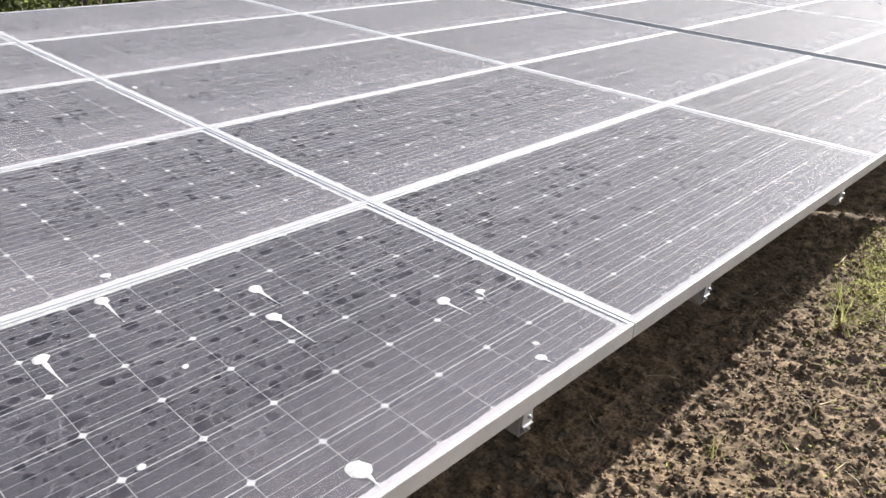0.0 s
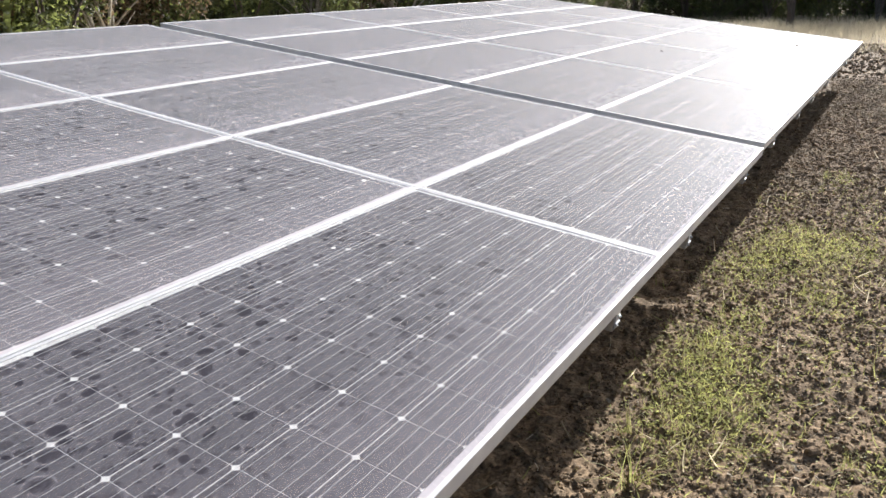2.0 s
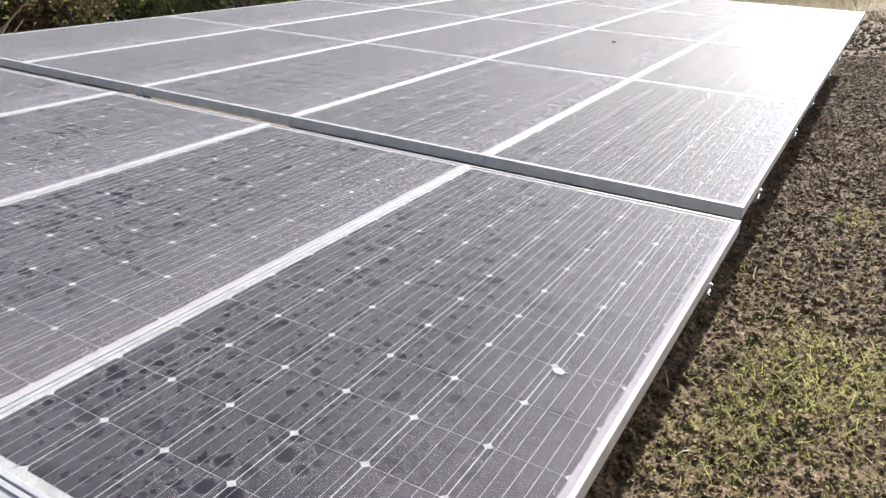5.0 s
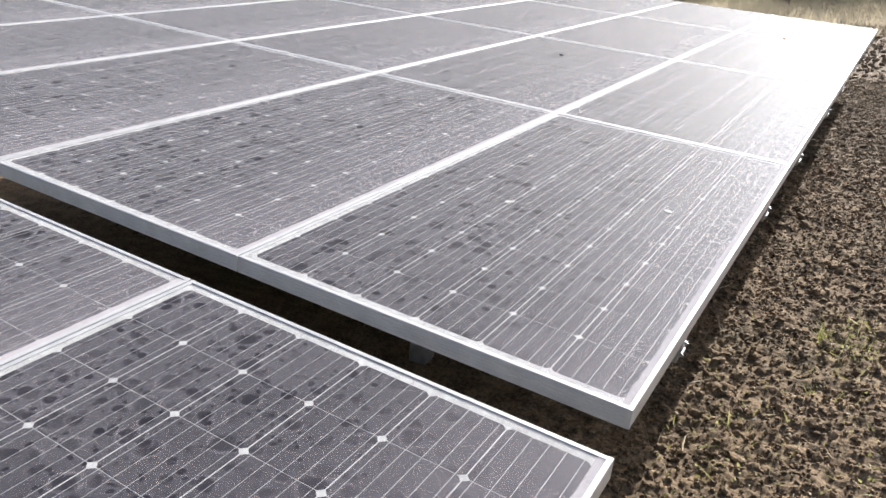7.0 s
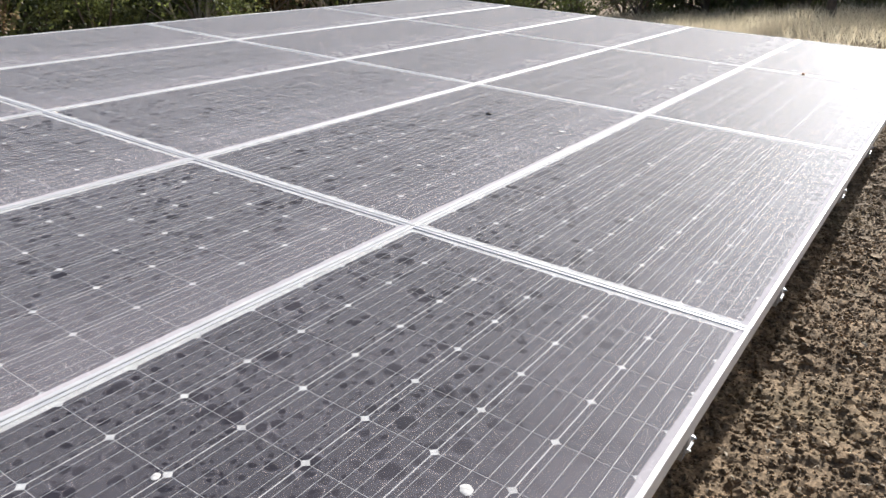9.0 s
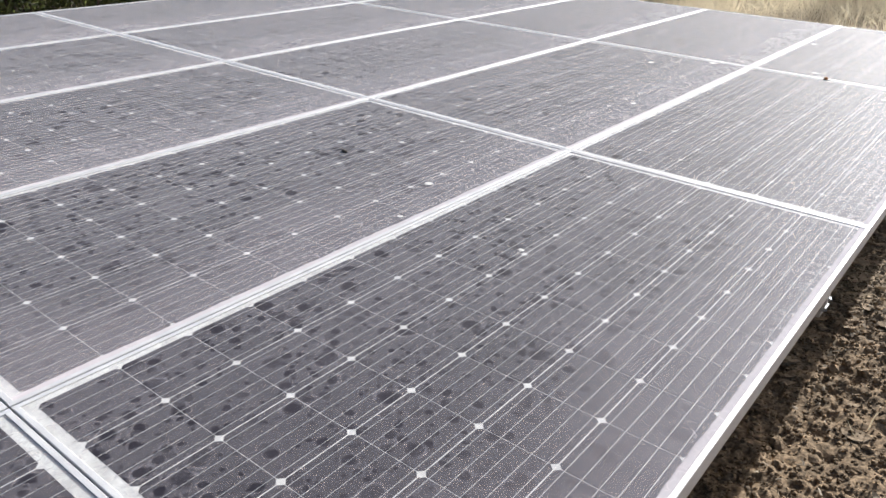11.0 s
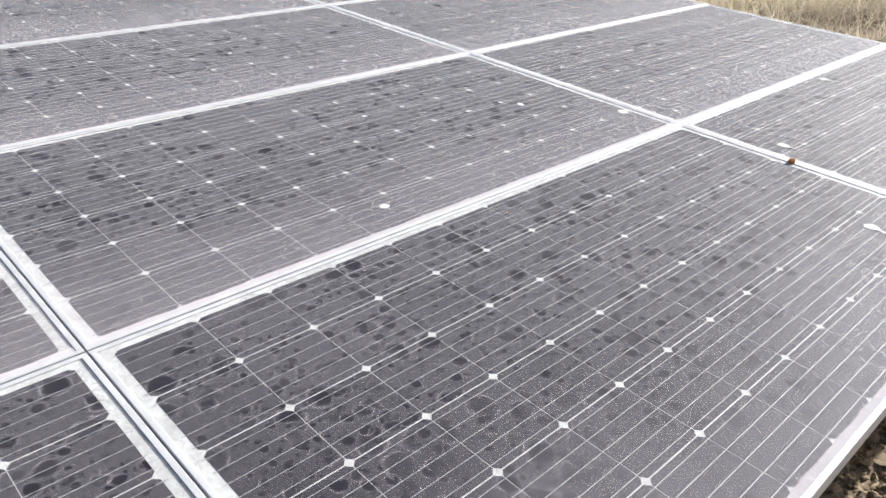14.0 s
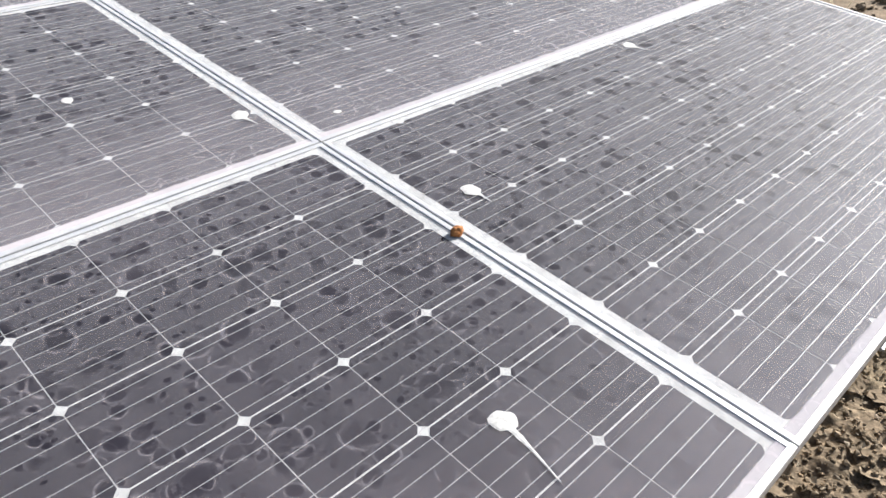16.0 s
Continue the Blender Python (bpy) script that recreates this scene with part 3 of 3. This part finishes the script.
LEAVES = [leaf_shape(b, w) for b, w in ((0.35, 0.55), (-0.3, 0.7), (0.5, 0.35), (0.15, 0.6))]
BLADES = [blade_shape(b, w) for b, w in ((0.3, 0.03), (0.55, 0.025), (0.8, 0.03), (0.15, 0.022))]
lv, lf = [a for a, _ in LEAVES], [b for _, b in LEAVES]
bv, bf = [a for a, _ in BLADES], [b for _, b in BLADES]


def leaf_poses(count, seed, centres, lo, hi, lift, flatness=0.9):
    """Small leaves gathered round the centres (x, y, spread, weight)."""
    rng = np.random.default_rng(seed)
    weights = np.array([c[3] for c in centres], float)
    weights /= weights.sum()
    out, xy = [], []
    for k in rng.choice(len(centres), count, p=weights):
        cx, cy, sp, _ = centres[k]
        x, y = cx + rng.normal(0, sp * 0.5), cy + rng.normal(0, sp)
        xy.append((x if x >= -0.14 else -0.14 + abs(x + 0.14) * 0.3, y))
    xy = np.array(xy)
    for (x, y), h in zip(xy, ground_height(xy[:, 0], xy[:, 1])):
        s = rng.uniform(lo, hi)
        z = h + rng.uniform(0, lift)
        e = Euler((rng.normal(0, flatness), rng.normal(0, flatness), rng.uniform(0, 6.28)))
        out.append(Matrix.LocRotScale((x, y, z), e, (s, s, s)))
    return out


WEED_PATCHES = [
    (0.12, 1.85, 0.20, 2.0), (0.10, 2.25, 0.20, 3.0), (0.26, 2.0, 0.18, 1.6), (0.06, 2.5, 0.15, 1.0), (0.06, 3.6, 0.25, 2.4),
    (0.30, 3.85, 0.25, 2.0), (0.50, 4.0, 0.25, 1.4), (0.16, 4.05, 0.20, 1.6), (0.43, 3.25, 0.12, 0.6), (0.75, 1.85, 0.12, 0.6),
    (0.15, 2.85, 0.12, 0.5), (0.30, 5.7, 0.12, 0.35), (0.60, 3.0, 0.6, 2.2), (0.45, 1.4, 0.5, 1.2), (0.50, 4.8, 0.5, 1.4), (0.3, 2.8, 0.7, 2.0), (0.30, 0.5, 0.3, 0.35), (0.0, 4.9, 0.2, 0.3),
]
joined("weeds", lv, lf, leaf_poses(7000, 21, WEED_PATCHES, 0.004, 0.015, 0.055, 0.7), "low yellow-green weeds on the soil", "weeds", WEED)


def blade_poses(count, seed, centres, lo, hi, lean=0.5):
    rng = np.random.default_rng(seed)
    weights = np.array([c[3] for c in centres], float)
    weights /= weights.sum()
    out, xy = [], []
    for k in rng.choice(len(centres), count, p=weights):
        cx, cy, sp, _ = centres[k]
        xy.append((cx + rng.normal(0, sp * 0.5), cy + rng.normal(0, sp)))
    xy = np.array(xy)
    for (x, y), h in zip(xy, ground_height(xy[:, 0], xy[:, 1])):
        s = rng.uniform(lo, hi)
        e = Euler((rng.normal(0, lean), rng.normal(0, lean), rng.uniform(0, 6.28)))
        out.append(Matrix.LocRotScale((x, y, h - 0.004), e, (s, s, s)))
    return out


joined("thin_grass", bv, bf, blade_poses(7000, 22, WEED_PATCHES, 0.02, 0.07, 0.9), "short thin grass among the weeds", "grass", WEED)
joined("dead_leaf_litter", lv, lf, leaf_poses(5200, 23, [(0.4, y, 0.9, 1.0) for y in range(0, 13)], 0.007, 0.026, 0.016, 0.55), "pale dead leaf bits on the soil", "leaf litter", LITTER)
joined("dead_stalks", bv, bf, blade_poses(900, 24, [(0.35, y, 0.8, 1.0) for y in range(0, 13)], 0.03, 0.10, 1.3), "dry pale stalks lying on the soil", "stalks", STRAW)


def grass_tuft(x, y, count, lo, hi, seed):
    """A tuft of arching blades out of one root."""
    rng = random.Random(seed)
    vs, fs, off = [], [], 0
    for k in range(count):
        v, f = blade_shape(rng.uniform(0.4, 1.3), rng.uniform(0.009, 0.016))
        m = np.array(Matrix.LocRotScale((rng.gauss(0, 0.01), rng.gauss(0, 0.01), 0), Euler((rng.uniform(-0.6, 0.6), 0, rng.uniform(0, 6.28))), Vector((1, 1, 1)) * rng.uniform(lo, hi)))
        vs.append(v @ m[:3, :3].T + m[:3, 3])
        fs.append(f + off)
        off += len(v)
    me = mesh_of("grass_tuft", np.concatenate(vs).tolist(), np.concatenate(fs).tolist(), [WEED])
    ob = new("grass_tuft", me)
    ob.location = (x, y, float(ground_height(x, y)) - 0.004)
    return tagged(ob, "yellow-green tuft of arching grass on bare soil", "grass tuft", "grass tufts")


for k, (x, y, n, lo, hi) in enumerate(((0.16, 1.45, 26, 0.07, 0.17), (0.15, 0.38, 14, 0.05, 0.12), (0.42, 3.24, 20, 0.04, 0.09), (0.28, 5.69, 22, 0.05, 0.10), (0.05, 1.75, 18, 0.06, 0.13), (0.72, 1.85, 20, 0.05, 0.09), (0.02, 4.5, 12, 0.04, 0.09), (0.13, 2.84, 14, 0.05, 0.10))):
    grass_tuft(x * 0.99 - 0.08, y, n, lo, hi, k + 40)

# ---- distance: dry grass, thicket, trees and a shed ----
fine_v = [v * np.array((0.38, 1, 1)) for v in bv]
joined("dry_grass_field", fine_v, bf, blade_poses(42000, 31, [(-6.0, 22.0, 4.2, 1.0), (-2.0, 22.5, 3.0, 0.7), (-9.5, 24.5, 2.5, 0.6), (2.5, 25.0, 2.5, 0.5)], 0.14, 0.42, 0.45), "tall pale dry grass behind the panels", "dry grass", STRAW)


def crown_mesh(name, height, spread, count, size, seed, mat, low=0.1):
    """A crown of many small leaves in uneven clumps."""
    rng = np.random.default_rng(seed)
    clumps = [(rng.normal(0, spread * 0.45), rng.normal(0, spread * 0.45), height * (low + (1 - low) * rng.random() ** 0.8), rng.uniform(0.18, 0.45) * spread) for _ in range(26)]
    vs, fs, off = [], [], 0
    for k in range(count):
        cx, cy, cz, r = clumps[rng.integers(len(clumps))]
        d = rng.normal(0, 1, 3)
        d *= r * (rng.random() ** 0.5) / np.linalg.norm(d)
        v, f = LEAVES[k % 4]
        s = size * rng.uniform(0.5, 1.3)
        m = np.array(Euler((rng.uniform(-1.2, 1.2), rng.uniform(-1.2, 1.2), rng.uniform(0, 6.28))).to_matrix()) * s
        vs.append(v @ m.T + (cx + d[0], cy + d[1], max(0.03, cz + d[2])))
        fs.append(f + off)
        off += len(v)
    return mesh_of(name, np.concatenate(vs).tolist(), np.concatenate(fs).tolist(), [mat]), clumps


def bush(height, spread, count, size, seed, mat, label, low=0.1, category="bush"):
    root = thing("bush", label, category, "bushes behind the array")
    me, clumps = crown_mesh("crown", height, spread, count, size, seed, mat, low)
    part("crown", me, None, root)
    for cx, cy, cz, r in clumps[:9]:
        bm = bmesh.new()
        path = [(cx * f * (0.4 + 0.6 * f) + 0.05 * math.sin(5 * f + seed), cy * f * (0.4 + 0.6 * f), cz * f - 0.05) for f in (0, 0.25, 0.5, 0.75, 1)]
        sweep(bm, path, [0.035 * height / 2.5 * k for k in (1, 0.8, 0.6, 0.4, 0.15)], 5)
        part("stem", bm, BARK, root)
    return root


def strap_plant(seed, label):
    """Long arching strap leaves out of one heart."""
    rng = random.Random(seed)
    root = thing("strap_leaved_plant", label, "plant", "strap-leaved plants")
    for k in range(26):
        v, f = blade_shape(rng.uniform(0.25, 0.9), rng.uniform(0.025, 0.04))
        me = mesh_of("leaf", v.tolist(), f.tolist(), [LEAF_GREEN if rng.random() < 0.75 else LEAF_RUST])
        o = part("leaf", me, None, root)
        o.matrix_basis = Matrix.LocRotScale((0, 0, rng.uniform(0, 0.6)), Euler((rng.uniform(-0.2, 0.35), 0, rng.uniform(0, 6.28))), Vector((1, 1, 1)) * rng.uniform(1.2, 2.3))
    return root


def bare_shrub(seed):
    """A leafless shrub of pale forking branches."""
    rng = random.Random(seed)
    root = thing("bare_shrub", "leafless shrub with pale forking branches", "shrub", "bare shrubs")
    for k in range(6):
        a = rng.uniform(0, 6.28)
        h, r = rng.uniform(1.8, 3.0), rng.uniform(0.4, 1.1)
        bm = bmesh.new()
        trunk = [Vector((math.cos(a) * r * f ** 1.4 + 0.06 * math.sin(7 * f + k), math.sin(a) * r * f ** 1.4, h * f - 0.03)) for f in (0, 0.2, 0.4, 0.6, 0.8, 1)]
        sweep(bm, trunk, [0.045, 0.038, 0.032, 0.025, 0.016, 0.006], 6)
        for j in range(5):
            p = trunk[1 + j % 4]
            b = a + rng.uniform(-1.6, 1.6)
            n = rng.uniform(0.4, 0.9)
            twig = [p + Vector((math.cos(b) * n * f, math.sin(b) * n * f, n * 0.9 * f ** 0.8)) for f in (0, 0.35, 0.7, 1)]
            sweep(bm, twig, [0.02, 0.015, 0.010, 0.004], 5)
        part("branch", bm, PALE_BARK, root)
    return root


KINDS = [
    bush(3.0, 1.5, 5600, 0.08, 1, LEAF_GREEN, "sunlit green bush behind the panels"),
    bush(3.3, 1.5, 4600, 0.08, 2, LEAF_DARK, "dark leafy bush behind the panels", 0.0),
    bush(2.6, 1.3, 3800, 0.08, 3, LEAF_RUST, "half-withered brown and orange bush behind the panels"),
    bush(3.2, 1.7, 6000, 0.09, 4, LEAF_DARK, "dark dense thicket behind the panels", -0.05),
    strap_plant(5, "green strap-leaved plant with yellowing tips"),
    bare_shrub(9),
]
rng = random.Random(77)
ORDER = [0, 3, 0, 4, 0, 5, 2, 4, 0, 5, 0, 2, 5, 3, 4, 1, 0, 3, 1, 2, 3, 1, 3, 0, 3, 1, 3, 3, 1, 3, 3]
used = set()
for k in range(93):
    f = (k % 31) / 30.0
    back = k >= 31
    if f < 0.62:
        g = f / 0.62
        x, y = -9.4 - 2.6 * math.sin(3.1 * g), 1.6 + 24 * g
    else:
        g = (f - 0.62) / 0.38
        x, y = -9.5 + 17.0 * g, 28.5 + 3.0 * math.sin(3 * g)
    row = k // 31
    x += rng.uniform(-0.6, 0.6) - (1.8 * row if f < 0.62 else 0)
    y += rng.uniform(-0.5, 0.5) + (2.0 * row if f >= 0.62 else 0)
    kind = (3 if rng.random() < 0.7 else 1) if back else ORDER[k]
    m = pose(x, y, float(ground_height(x, y)) - 0.02, 0, 0, rng.uniform(0, 360))
    if kind not in used:
        used.add(kind)
        KINDS[kind].matrix_basis = m
    else:
        s = rng.uniform(0.85, 1.2)
        copy_thing(KINDS[kind], m).scale = (s, s, s)


for k in range(9):
    x, y = -17.0 + 1.7 * k, 27.5 + 0.9 * k + rng.uniform(-0.4, 0.4)
    copy_thing(KINDS[3], pose(x, y, float(ground_height(x, y)) - 0.02, 0, 0, rng.uniform(0, 360)))


def small_tree(x, y, height, seed, label):
    root = thing("tree", label, "tree", "trees in the field")
    bm = bmesh.new()
    rng = random.Random(seed)
    for k in range(3):
        a = k * 2.1 + seed
        tip = (math.cos(a) * height * 0.3, math.sin(a) * height * 0.3, height * rng.uniform(0.75, 0.95))
        path = [(tip[0] * f * f + 0.04 * math.sin(9 * f + k), tip[1] * f * f, tip[2] * f - 0.05) for f in (0, 0.2, 0.4, 0.6, 0.8, 1)]
        sweep(bm, path, [0.10, 0.085, 0.07, 0.055, 0.035, 0.015], 7)
    part("trunk", bm, BARK, root)
    me, _ = crown_mesh("crown", height, height * 0.42, 3200, 0.10, seed + 5, LEAF_GREEN, 0.55)
    part("crown", me, None, root)
    root.matrix_basis = pose(x, y, float(ground_height(x, y)))
    return root


small_tree(-2.7, 25.0, 4.2, 3, "slender young tree standing in dry grass")
small_tree(-0.6, 29.5, 4.6, 6, "thin-stemmed tree at the edge of the thicket")


def build_shed():
    shed = thing("shed", "white board-clad shed with a grey corner post", "shed")
    shed.matrix_basis = pose(-12.6, 3.05, 0, 0, 0, 10)
    bm = bmesh.new()
    box(bm, (-4.0, -7.0, 0.0), (-0.05, -0.05, 3.0))
    part("wall", bm, WHITE_WALL, shed)
    for k in range(15):
        bm = bmesh.new()
        box(bm, (-0.05, -7.0, 0.2 * k), (-0.01, -0.26, 0.2 * k + 0.185), 0.006)
        part("board", bm, WHITE_WALL, shed)
    bm = bmesh.new()
    box(bm, (-0.26, -0.26, 0), (0.01, 0.0, 3.0), 0.01)
    part("corner_post", bm, GREY_PAINT, shed, "pale grey corner post")
    bm = bmesh.new()
    box(bm, (-4.3, -7.3, 3.0), (0.35, 0.35, 3.1), 0.02)
    part("roof", bm, ROOF_SHEET, shed)


build_shed()
